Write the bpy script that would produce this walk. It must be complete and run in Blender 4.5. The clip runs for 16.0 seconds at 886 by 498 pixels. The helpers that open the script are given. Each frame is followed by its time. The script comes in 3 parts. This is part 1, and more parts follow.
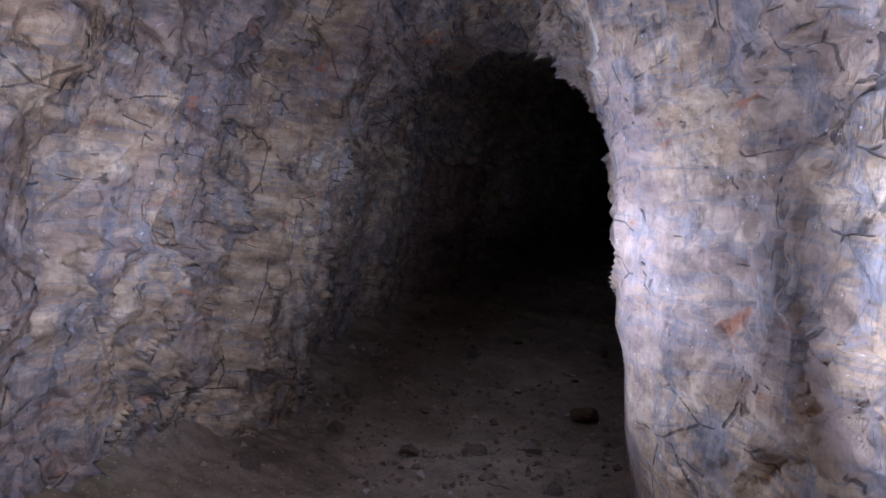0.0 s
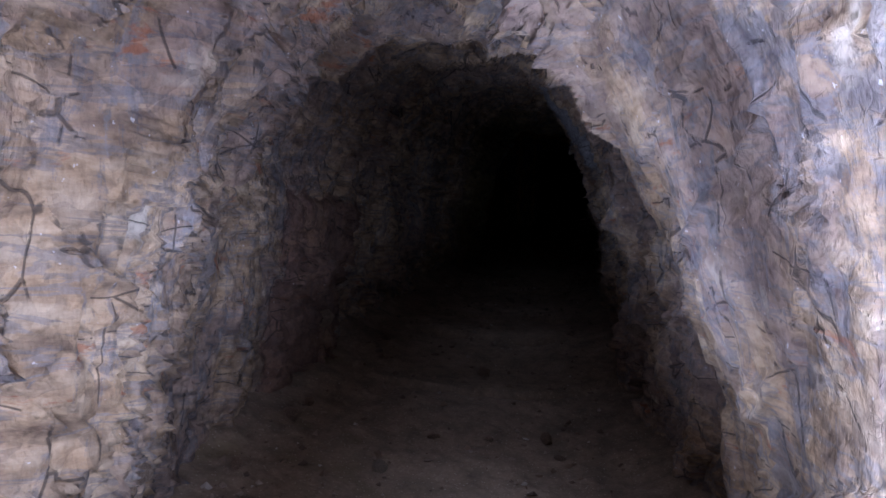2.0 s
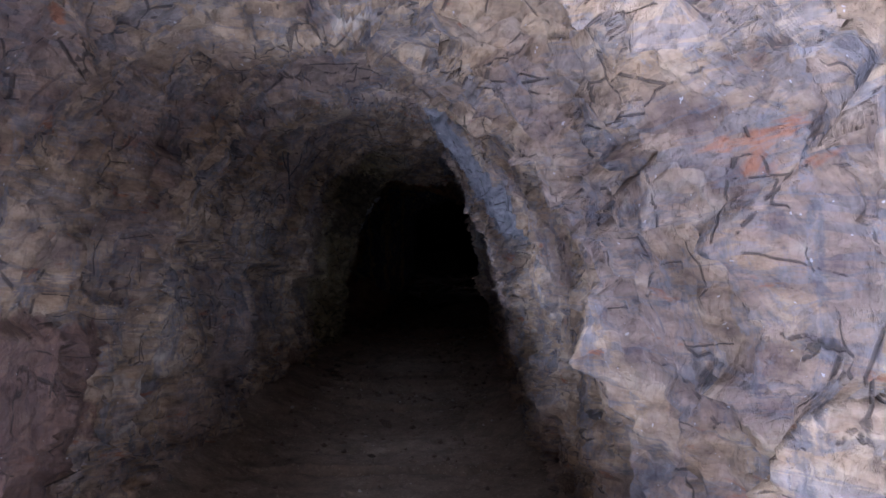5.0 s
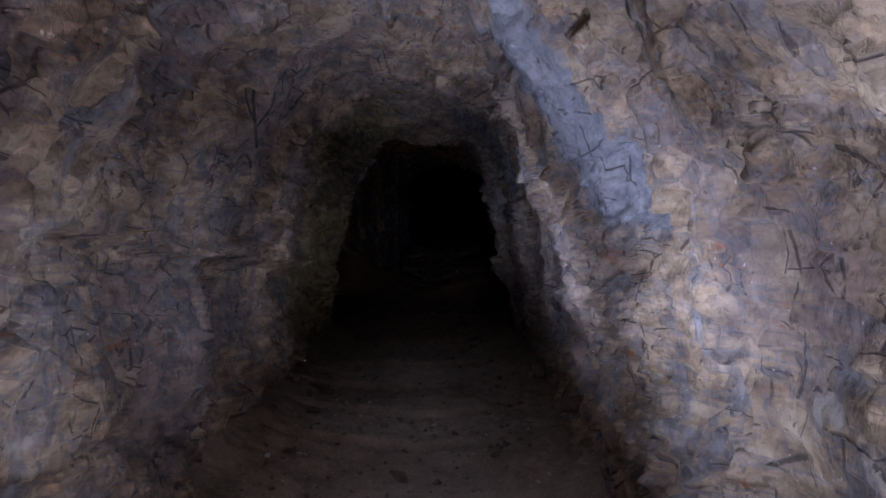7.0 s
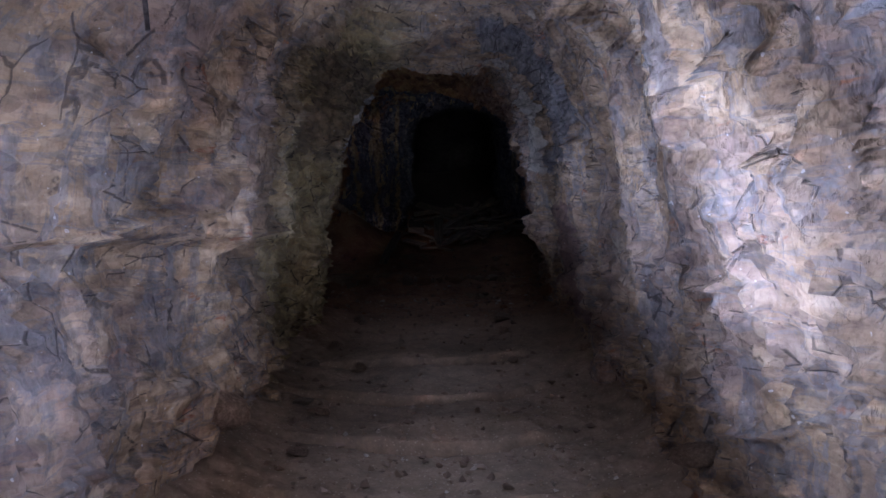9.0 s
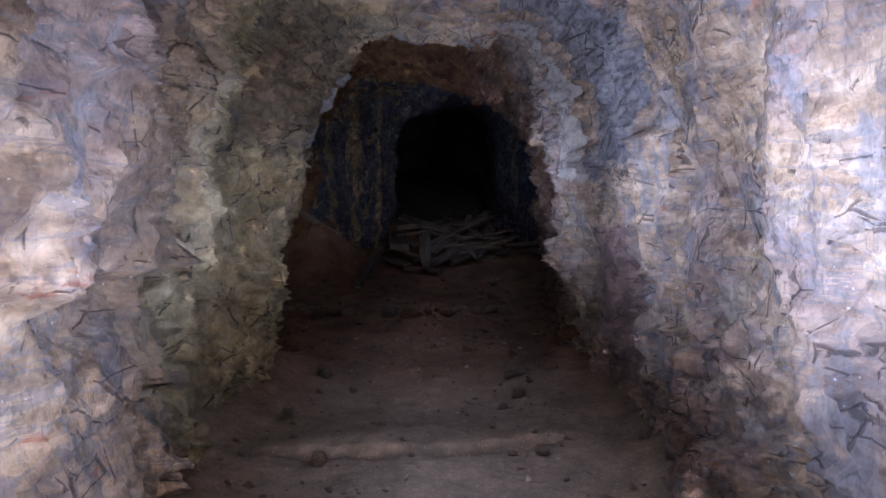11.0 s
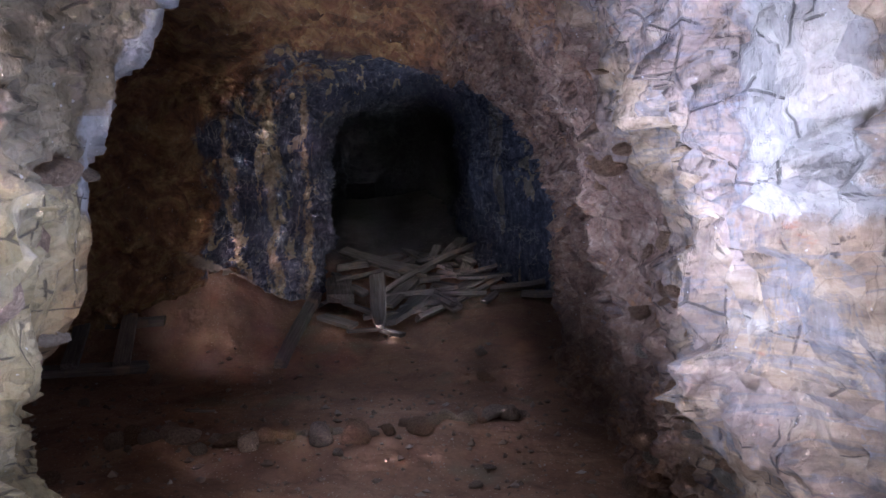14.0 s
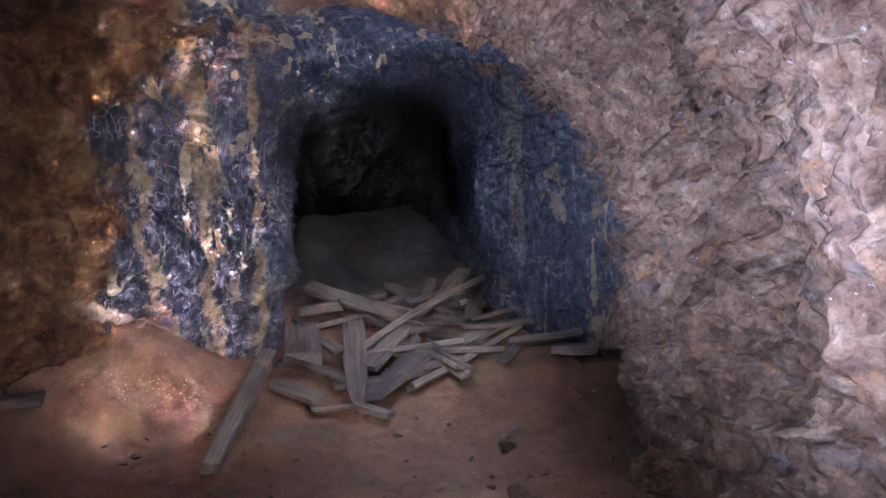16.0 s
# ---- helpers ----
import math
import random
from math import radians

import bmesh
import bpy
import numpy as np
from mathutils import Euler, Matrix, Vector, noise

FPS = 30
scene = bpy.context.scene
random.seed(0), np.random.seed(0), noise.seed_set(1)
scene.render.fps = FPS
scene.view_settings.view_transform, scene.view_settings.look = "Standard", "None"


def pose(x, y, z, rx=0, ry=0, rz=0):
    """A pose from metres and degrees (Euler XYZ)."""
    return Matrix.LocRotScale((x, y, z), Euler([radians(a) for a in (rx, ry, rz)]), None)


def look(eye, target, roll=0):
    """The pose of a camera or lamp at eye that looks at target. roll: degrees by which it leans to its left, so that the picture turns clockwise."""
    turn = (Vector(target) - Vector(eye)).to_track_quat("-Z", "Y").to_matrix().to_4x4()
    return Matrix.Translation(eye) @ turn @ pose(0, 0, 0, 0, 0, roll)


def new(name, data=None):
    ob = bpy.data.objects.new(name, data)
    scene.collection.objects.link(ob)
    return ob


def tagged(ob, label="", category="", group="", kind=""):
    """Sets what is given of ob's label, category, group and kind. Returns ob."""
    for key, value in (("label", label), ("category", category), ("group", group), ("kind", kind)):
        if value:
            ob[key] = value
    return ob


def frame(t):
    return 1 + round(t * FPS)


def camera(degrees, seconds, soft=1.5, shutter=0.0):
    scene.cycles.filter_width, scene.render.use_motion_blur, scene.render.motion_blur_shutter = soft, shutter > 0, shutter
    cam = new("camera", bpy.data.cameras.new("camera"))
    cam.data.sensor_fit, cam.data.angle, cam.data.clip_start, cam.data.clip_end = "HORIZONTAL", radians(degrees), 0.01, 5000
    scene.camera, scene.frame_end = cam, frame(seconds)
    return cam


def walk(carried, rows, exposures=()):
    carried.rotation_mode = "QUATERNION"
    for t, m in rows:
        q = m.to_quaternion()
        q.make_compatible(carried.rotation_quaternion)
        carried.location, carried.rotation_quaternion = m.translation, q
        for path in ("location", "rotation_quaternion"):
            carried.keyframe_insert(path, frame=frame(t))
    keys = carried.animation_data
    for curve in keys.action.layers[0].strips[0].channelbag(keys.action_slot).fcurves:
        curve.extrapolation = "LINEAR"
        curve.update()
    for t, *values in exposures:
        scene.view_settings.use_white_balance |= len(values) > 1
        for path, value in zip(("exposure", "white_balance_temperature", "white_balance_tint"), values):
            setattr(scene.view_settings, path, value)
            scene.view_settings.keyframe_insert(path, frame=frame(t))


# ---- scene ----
cam = camera(59.7, 16.0)
PATH = [
    (0, (1.201, 0.151, 1.257), (0.465, 2.008, 1.156), 7.2),
    (0.5, (1.013, 0.272, 1.283), (0.459, 2.190, 1.153), 6.1),
    (1, (0.846, 0.622, 1.267), (0.406, 2.569, 1.138), 4.9),
    (1.5, (0.684, 0.959, 1.319), (0.254, 2.910, 1.240), 3.8),
    (2, (0.432, 1.331, 1.391), (0.125, 3.308, 1.378), 3.6),
    (2.5, (0.298, 1.646, 1.394), (0.059, 3.631, 1.373), 2.4),
    (3, (0.260, 2.020, 1.425), (0.049, 4.008, 1.423), 0.7),
    (3.5, (0.287, 2.385, 1.525), (0.207, 4.382, 1.606), -0.7),
    (4, (0.327, 2.716, 1.607), (0.305, 4.711, 1.753), 0.3),
    (4.2, (0.322, 2.837, 1.618), (0.307, 4.833, 1.745), 0.9),
    (6.3, (0.058, 4.608, 1.891), (0.148, 6.601, 2.032), 0.4),
    (6.5, (0.061, 4.696, 1.895), (0.135, 6.692, 2.005), 0.4),
    (7, (0.000, 5.000, 1.900), (0.087, 6.998, 1.939), 1.0),
    (7.5, (-0.037, 5.282, 1.918), (0.098, 7.277, 1.954), 1.6),
    (8, (-0.019, 5.678, 1.927), (0.139, 7.672, 1.923), 0.3),
    (8.5, (-0.061, 6.032, 1.948), (0.049, 8.028, 1.882), -0.7),
    (9, (-0.096, 6.415, 1.970), (-0.001, 8.411, 1.886), -0.3),
    (9.5, (-0.096, 6.836, 2.021), (0.021, 8.831, 1.939), -0.1),
    (9.7, (-0.123, 6.995, 2.021), (-0.046, 8.992, 1.947), 0.2),
    (11.8, (-0.087, 8.357, 2.019), (0.096, 10.349, 1.984), 1.3),
    (12, (-0.045, 8.548, 2.033), (0.094, 10.541, 2.120), 1.3),
    (12.5, (-0.001, 8.944, 2.103), (0.115, 10.940, 2.164), 0.6),
    (13, (-0.077, 9.403, 2.157), (-0.021, 11.402, 2.193), 0.7),
    (13.5, (-0.018, 9.829, 2.154), (0.149, 11.822, 2.170), -0.6),
    (14, (0.004, 10.177, 2.232), (0.279, 12.158, 2.201), -1.4),
    (14.5, (-0.169, 10.598, 2.268), (0.128, 12.573, 2.382), -0.9),
    (15, (-0.159, 10.967, 2.258), (0.180, 12.938, 2.289), -0.6),
    (15.5, (-0.011, 11.361, 2.352), (0.362, 13.326, 2.328), -0.8),
    (16, (0.058, 11.720, 2.361), (0.407, 13.690, 2.359), -1.3),
]

# stops of exposure, raised to offset the weaker stand-in lamps deeper in
EXPOSURES = [(0, -3.2), (1, -2.8), (2, -1.8), (3, -0.55), (4, 0.25), (5, 0.9), (6.5, 1.4), (7, 1.7), (8, 2.4),
             (9, 3.4), (9.5, 3.9), (11, 5.1), (12, 5.7), (12.5, 6.0), (13, 6.3), (14, 7.1), (15, 8.1), (16, 8.7)]
walk(cam, [(t, look(eye, target, roll)) for t, eye, target, roll in PATH], EXPOSURES)

# ---- light: a black world, and added fixed lamps standing in for the walker's torch ----
world = bpy.data.worlds.new("mine_darkness")
world.use_nodes = True
world.node_tree.nodes["Background"].inputs["Color"].default_value = (0.01, 0.011, 0.013, 1)
world.node_tree.nodes["Background"].inputs["Strength"].default_value = 0.0
scene.world = world


def at(table, y):
    """A value from rows of (y, value), gliding between them."""
    ys, vs = zip(*table)
    return np.interp(y, ys, vs)


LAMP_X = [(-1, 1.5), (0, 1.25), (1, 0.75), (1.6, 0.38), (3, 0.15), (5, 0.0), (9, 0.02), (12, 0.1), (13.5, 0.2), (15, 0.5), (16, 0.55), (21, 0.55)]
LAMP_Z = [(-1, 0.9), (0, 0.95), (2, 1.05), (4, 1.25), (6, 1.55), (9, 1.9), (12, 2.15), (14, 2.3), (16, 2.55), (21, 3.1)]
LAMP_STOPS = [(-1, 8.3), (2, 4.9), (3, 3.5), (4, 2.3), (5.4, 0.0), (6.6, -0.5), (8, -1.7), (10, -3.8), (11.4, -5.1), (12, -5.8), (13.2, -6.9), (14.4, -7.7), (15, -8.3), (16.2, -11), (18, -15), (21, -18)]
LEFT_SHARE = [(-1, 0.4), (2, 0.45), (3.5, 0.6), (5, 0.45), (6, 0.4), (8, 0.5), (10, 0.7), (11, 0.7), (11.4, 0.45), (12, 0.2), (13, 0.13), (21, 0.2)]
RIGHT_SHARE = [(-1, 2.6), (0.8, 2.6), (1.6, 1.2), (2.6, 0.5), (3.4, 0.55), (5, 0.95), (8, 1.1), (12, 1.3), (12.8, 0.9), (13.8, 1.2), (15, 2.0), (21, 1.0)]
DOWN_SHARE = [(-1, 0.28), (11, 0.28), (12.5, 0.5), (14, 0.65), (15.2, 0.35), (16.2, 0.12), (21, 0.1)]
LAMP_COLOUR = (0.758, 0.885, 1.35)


# four added lamps at each stop, shares tuned by hand; none really hangs here
def stand_in_lamps(y):
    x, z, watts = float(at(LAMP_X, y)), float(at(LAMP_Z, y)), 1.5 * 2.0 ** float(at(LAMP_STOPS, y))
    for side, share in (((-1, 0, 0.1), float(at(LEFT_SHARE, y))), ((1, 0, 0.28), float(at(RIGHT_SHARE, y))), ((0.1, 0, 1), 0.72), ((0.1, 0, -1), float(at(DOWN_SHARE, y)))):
        data = bpy.data.lights.new("torch_stand_in", "AREA")
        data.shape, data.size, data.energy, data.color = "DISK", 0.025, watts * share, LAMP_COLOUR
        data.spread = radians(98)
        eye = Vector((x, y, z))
        new("torch_stand_in", data).matrix_world = look(eye, eye + Vector(side) + Vector((0, 0.38, 0)))


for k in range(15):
    stand_in_lamps(-0.6 + 1.2 * k)

# ---- materials ----
class Nodes:
    """A small helper round a material's node tree."""

    def __init__(self, name, roughness=0.85, metal=0.0):
        self.mat = bpy.data.materials.new(name)
        self.mat.use_nodes = True
        self.tree = self.mat.node_tree
        self.bsdf = self.tree.nodes["Principled BSDF"]
        self.bsdf.inputs["Roughness"].default_value = roughness
        self.bsdf.inputs["Metallic"].default_value = metal
        self.place = self.tree.nodes.new("ShaderNodeTexCoord").outputs["Object"]

    def link(self, a, b):
        self.tree.links.new(a, b)

    def stretched(self, scale=(1, 1, 1), turn=(0, 0, 0)):
        n = self.tree.nodes.new("ShaderNodeMapping")
        n.inputs["Scale"].default_value = scale
        n.inputs["Rotation"].default_value = [radians(a) for a in turn]
        self.link(self.place, n.inputs["Vector"])
        return n.outputs["Vector"]

    def noise(self, scale, detail=6, rough=0.6, at=None, warp=0.0):
        n = self.tree.nodes.new("ShaderNodeTexNoise")
        n.inputs["Scale"].default_value, n.inputs["Detail"].default_value = scale, detail
        n.inputs["Roughness"].default_value, n.inputs["Distortion"].default_value = rough, warp
        self.link(at or self.place, n.inputs["Vector"])
        return n.outputs["Fac"]

    def cells(self, scale, at=None, feature="F1", out="Distance"):
        n = self.tree.nodes.new("ShaderNodeTexVoronoi")
        n.feature = feature
        n.inputs["Scale"].default_value = scale
        self.link(at or self.place, n.inputs["Vector"])
        return n.outputs[out]

    def vector(self, op, a, b):
        n = self.tree.nodes.new("ShaderNodeVectorMath")
        n.operation = op
        for slot, v in zip(n.inputs, (a, b)):
            if isinstance(v, tuple):
                slot.default_value = v
            else:
                self.link(v, slot)
        return n.outputs["Value" if op == "DOT_PRODUCT" else "Vector"]

    def wandering(self, scale, amount, at=None):
        """The place, pushed about by noise."""
        n = self.tree.nodes.new("ShaderNodeTexNoise")
        n.inputs["Scale"].default_value, n.inputs["Detail"].default_value = scale, 3
        self.link(at or self.place, n.inputs["Vector"])
        push = self.vector("MULTIPLY", self.vector("SUBTRACT", n.outputs["Color"], (0.5, 0.5, 0.5)), (amount,) * 3)
        return self.vector("ADD", at or self.place, push)

    def turned(self, v, scale, turn):
        n = self.tree.nodes.new("ShaderNodeMapping")
        n.inputs["Scale"].default_value, n.inputs["Rotation"].default_value = scale, [radians(a) for a in turn]
        self.link(v, n.inputs["Vector"])
        return n.outputs["Vector"]

    def facet(self, at, tilt=1.0):
        """Broken faces: every cell is a plane with its own height and tilt."""
        n = self.tree.nodes.new("ShaderNodeTexVoronoi")
        n.inputs["Scale"].default_value = 1.0
        self.link(at, n.inputs["Vector"])
        way = self.vector("SUBTRACT", n.outputs["Color"], (0.5, 0.5, 0.5))
        lean = self.vector("DOT_PRODUCT", self.vector("SUBTRACT", at, n.outputs["Position"]), way)
        high = self.vector("DOT_PRODUCT", n.outputs["Color"], (0.3, 0.4, 0.3))
        return self.math("ADD", self.math("MULTIPLY", lean, tilt), self.math("MULTIPLY", high, 0.5)), high

    def crack(self, at, width, where):
        """Thin open joints between cells, broken off where the noise is low."""
        away = self.cells(1.0, at, "DISTANCE_TO_EDGE")
        return self.math("MULTIPLY", self.between(self.math("MULTIPLY", away, -1.0), -width, -width * 0.3), where)

    def math(self, op, a, b=0.0):
        n = self.tree.nodes.new("ShaderNodeMath")
        n.operation = op
        for slot, v in zip(n.inputs, (a, b)):
            if isinstance(v, (int, float)):
                slot.default_value = v
            else:
                self.link(v, slot)
        return n.outputs[0]

    def between(self, v, low, high):
        n = self.tree.nodes.new("ShaderNodeMapRange")
        n.interpolation_type = "SMOOTHSTEP"
        n.inputs["From Min"].default_value, n.inputs["From Max"].default_value = low, high
        self.link(v, n.inputs["Value"])
        return n.outputs[0]

    def axis(self, which):
        n = self.tree.nodes.new("ShaderNodeSeparateXYZ")
        self.link(self.place, n.inputs[0])
        return n.outputs[which]

    def ramp(self, v, *stops):
        n = self.tree.nodes.new("ShaderNodeValToRGB")
        e = n.color_ramp.elements
        while len(e) < len(stops):
            e.new(0.5)
        for slot, (p, c) in zip(e, stops):
            slot.position, slot.color = p, (*c, 1)
        self.link(v, n.inputs["Fac"])
        return n.outputs["Color"]

    def patch(self, centre, half, ragged=0.14):
        """One over a ragged-edged block of rock, nought elsewhere."""
        whole, wander = 1.0, self.math("MULTIPLY", self.math("SUBTRACT", self.noise(5, 6, 0.7), 0.5), 2 * ragged)
        for which, c, h in zip("XYZ", centre, half):
            away = self.math("ADD", self.math("ABSOLUTE", self.math("SUBTRACT", self.axis(which), c)), wander)
            whole = self.math("MULTIPLY", whole, self.between(self.math("MULTIPLY", away, -1.0), -h, -h + 0.03))
        return whole

    def mix(self, f, a, b, how="MIX"):
        n = self.tree.nodes.new("ShaderNodeMix")
        n.data_type, n.blend_type = "RGBA", how
        for slot, v in ((n.inputs["Factor"], f), (n.inputs["A"], a), (n.inputs["B"], b)):
            if isinstance(v, (int, float)):
                slot.default_value = v
            elif isinstance(v, tuple):
                slot.default_value = (*v, 1)
            else:
                self.link(v, slot)
        return n.outputs["Result"]

    def bump(self, v, strength=0.5, distance=0.01, under=None):
        n = self.tree.nodes.new("ShaderNodeBump")
        n.inputs["Strength"].default_value, n.inputs["Distance"].default_value = strength, distance
        self.link(v, n.inputs["Height"])
        if under:
            self.link(under, n.inputs["Normal"])
        return n.outputs["Normal"]

    def done(self, colour, normal=None, rough=None):
        self.link(colour, self.bsdf.inputs["Base Color"])
        if normal:
            self.link(normal, self.bsdf.inputs["Normal"])
        if rough:
            self.link(rough, self.bsdf.inputs["Roughness"])
        return self.mat


def rock_material():
    """Schist of the drift: tan and mauve with slate-blue patches, then rust-brown in the chamber, then blue-black round the far mouth."""
    m = Nodes("drift_rock", 0.8)
    m.bsdf.inputs["Specular IOR Level"].default_value = 0.28
    bed = m.stretched((1.0, 0.7, 2.4), (25, 12, 0))
    upright = m.stretched((1.6, 1.6, 0.55), (0, 14, 8))
    coarse, mid, fine = m.noise(1.5, 5, 0.6, None, 0.6), m.noise(6.5, 6, 0.65, bed), m.noise(38, 5, 0.7, upright)
    # drift
    tan = m.ramp(mid, (0.3, (0.13, 0.088, 0.062)), (0.48, (0.32, 0.228, 0.15)), (0.68, (0.49, 0.385, 0.28)))
    mauve = m.ramp(m.noise(9, 5, 0.6, bed), (0.3, (0.14, 0.105, 0.11)), (0.7, (0.29, 0.225, 0.23)))
    slate = m.ramp(m.noise(14, 5, 0.7, upright), (0.3, (0.06, 0.062, 0.076)), (0.72, (0.26, 0.262, 0.285)))
    drift = m.mix(m.math("MULTIPLY", m.between(coarse, 0.44, 0.62), 0.55), tan, mauve)
    patches = m.noise(3.1, 7, 0.72, upright, 1.2)
    broken = m.math("ADD", patches, m.math("MULTIPLY", m.math("SUBTRACT", m.noise(24, 6, 0.75, bed), 0.5), 0.3))
    drift = m.mix(m.math("MULTIPLY", m.between(broken, 0.52, 0.6), 0.65), drift, slate)
    # slate-blue seams that follow the beds of the right wall
    seam = m.noise(3.4, 5, 0.6, m.stretched((0.55, 0.55, 3.2), (13, 0, 0)), 0.5)
    drift = m.mix(m.math("MULTIPLY", m.between(m.math("ABSOLUTE", m.math("SUBTRACT", seam, 0.5)), 0.035, 0.01), 0.5), drift, slate)
    drift = m.mix(m.between(m.noise(4.7, 5, 0.65, bed, 0.5), 0.62, 0.7), drift, (0.3, 0.14, 0.085))
    drift = m.mix(m.between(m.noise(2.4, 4, 0.6, None, 0.8), 0.64, 0.72), drift, (0.44, 0.385, 0.32))
    # single blocks that stand out: a pale slate face, a red recess, a mauve block, a slate shoulder, a cream strip
    drift = m.mix(m.patch((0.5, 7.15, 2.28), (0.5, 0.24, 0.3)), drift, m.ramp(m.noise(20, 5, 0.6), (0.3, (0.15, 0.152, 0.168)), (0.7, (0.27, 0.272, 0.295))))
    drift = m.mix(m.math("MULTIPLY", m.patch((-1.0, 5.65, 1.05), (0.5, 0.55, 0.6), 0.2), 0.75), drift, (0.15, 0.085, 0.065))
    drift = m.mix(m.math("MULTIPLY", m.patch((0.85, 10.95, 1.7), (0.4, 0.3, 0.36)), 0.85), drift, m.ramp(m.noise(9, 6, 0.7, bed), (0.3, (0.11, 0.07, 0.07)), (0.7, (0.25, 0.17, 0.16))))
    drift = m.mix(m.math("MULTIPLY", m.patch((0.8, 10.75, 2.75), (0.5, 0.32, 0.5)), 0.85), drift, slate)
    drift = m.mix(m.patch((0.75, 11.3, 2.65), (0.4, 0.14, 0.42), 0.1), drift, (0.37, 0.34, 0.31))
    # chamber
    rust = m.ramp(m.noise(5, 7, 0.7, None, 1.0), (0.3, (0.1, 0.055, 0.035)), (0.48, (0.25, 0.125, 0.065)), (0.62, (0.38, 0.24, 0.11)), (0.78, (0.46, 0.36, 0.23)))
    plum = m.ramp(m.noise(13, 7, 0.8), (0.32, (0.07, 0.04, 0.03)), (0.46, (0.2, 0.12, 0.088)), (0.58, (0.29, 0.2, 0.155)), (0.72, (0.52, 0.42, 0.33)))
    plum = m.mix(m.math("MULTIPLY", m.between(m.noise(6.3, 6, 0.75), 0.58, 0.66), 0.7), plum, (0.34, 0.17, 0.08))
    plum = m.mix(m.math("MULTIPLY", m.between(m.noise(4.1, 6, 0.75, bed), 0.56, 0.66), 0.6), plum, (0.2, 0.175, 0.19))
    x, y, z = (m.axis(a) for a in "XYZ")
    wobble = m.math("MULTIPLY", m.math("SUBTRACT", coarse, 0.5), 1.3)
    rust = m.mix(m.between(m.math("ADD", x, wobble), 0.45, 0.75), rust, plum)
    olive = m.ramp(m.noise(5, 7, 0.72, None, 0.8), (0.3, (0.11, 0.085, 0.065)), (0.45, (0.29, 0.24, 0.11)), (0.58, (0.42, 0.355, 0.2)), (0.72, (0.54, 0.475, 0.35)))
    at_mouth = m.math("MULTIPLY", m.between(m.math("ADD", y, wobble), 9.6, 10.6), m.between(m.math("MULTIPLY", x, -1.0), -0.1, 0.35))
    drift = m.mix(m.math("MULTIPLY", at_mouth, 0.7), drift, olive)
    drift = m.mix(m.math("MULTIPLY", m.patch((-0.75, 11.6, 2.72), (0.5, 0.5, 0.42), 0.35), 0.55), drift, m.ramp(m.noise(11, 6, 0.7), (0.3, (0.07, 0.055, 0.055)), (0.7, (0.17, 0.14, 0.135))))
    drift = m.mix(m.math("MULTIPLY", m.patch((-0.6, 12.12, 2.6), (0.4, 0.1, 0.3), 0.08), 0.8), drift, (0.38, 0.4, 0.44))
    colour = m.mix(m.between(m.math("ADD", y, m.math("MULTIPLY", wobble, 0.6)), 12.0, 12.5), drift, rust)
    # ring of blue-black rock round the far mouth, with pale upright veins
    dx = m.math("DIVIDE", m.math("SUBTRACT", x, 0.47), 1.02)
    dz = m.math("DIVIDE", m.math("SUBTRACT", z, 2.35), 0.98)
    ring = m.math("SQRT", m.math("ADD", m.math("MULTIPLY", dx, dx), m.math("MULTIPLY", dz, dz)))
    ring = m.math("ADD", ring, m.math("MULTIPLY", m.math("SUBTRACT", m.noise(2.6, 6, 0.65), 0.5), 0.9))
    inside = m.math("MULTIPLY", m.between(m.math("MULTIPLY", ring, -1.0), -1.32, -1.2), m.between(y, 14.5, 14.9))
    # blue-black rock runs on inside; its tone also stands for the dark there
    inside = m.math("MAXIMUM", inside, m.between(y, 16.1, 16.4))
    blue = m.ramp(m.noise(16, 7, 0.75, upright), (0.3, (0.032, 0.035, 0.05)), (0.52, (0.085, 0.093, 0.128)), (0.74, (0.25, 0.26, 0.3)))
    veins = m.noise(4.2, 4, 0.55, m.stretched((2.2, 2.2, 0.22), (0, -6, 0)), 0.7)
    veins = m.math("MULTIPLY", m.between(veins, 0.585, 0.62), m.between(m.math("MULTIPLY", y, -1), -16.3, -15.7))
    blue = m.mix(veins, blue, (0.36, 0.29, 0.19))
    for at_x, wide in ((-0.43, 0.05), (-0.2, 0.035), (-0.66, 0.03)):
        sway = m.math("MULTIPLY", m.math("SUBTRACT", m.noise(2.5, 6, 0.7), 0.5), 0.3)
        off = m.math("ABSOLUTE", m.math("ADD", m.math("SUBTRACT", x, at_x), sway))
        vein = m.math("MULTIPLY", m.between(m.math("MULTIPLY", off, -1.0), -wide, -wide * 0.4), m.between(m.noise(7, 5, 0.7), 0.36, 0.5))
        blue = m.mix(m.math("MULTIPLY", vein, 0.9), blue, m.ramp(m.noise(22, 5, 0.7), (0.3, (0.2, 0.13, 0.07)), (0.7, (0.46, 0.37, 0.25))))
    fret = m.crack(m.turned(m.wandering(9, 0.16), (13, 13, 8), (0, 0, 0)), 0.05, m.between(m.noise(3.7, 4), 0.5, 0.58))
    blue = m.mix(m.math("MULTIPLY", fret, 0.4), blue, (0.42, 0.4, 0.36))
    colour = m.mix(inside, colour, blue)
    # the unlit depth of the drift, painted near-black over the rock's own slate
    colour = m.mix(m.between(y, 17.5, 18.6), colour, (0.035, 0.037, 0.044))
    # the pale seam along the foot of the overhang beside the mouth
    strip = m.math("SUBTRACT", z, m.math("SUBTRACT", 1.41, m.math("MULTIPLY", x, 0.78)))
    strip = m.math("ADD", m.math("ABSOLUTE", strip), m.math("MULTIPLY", m.math("SUBTRACT", m.noise(6, 5, 0.7), 0.5), 0.12))
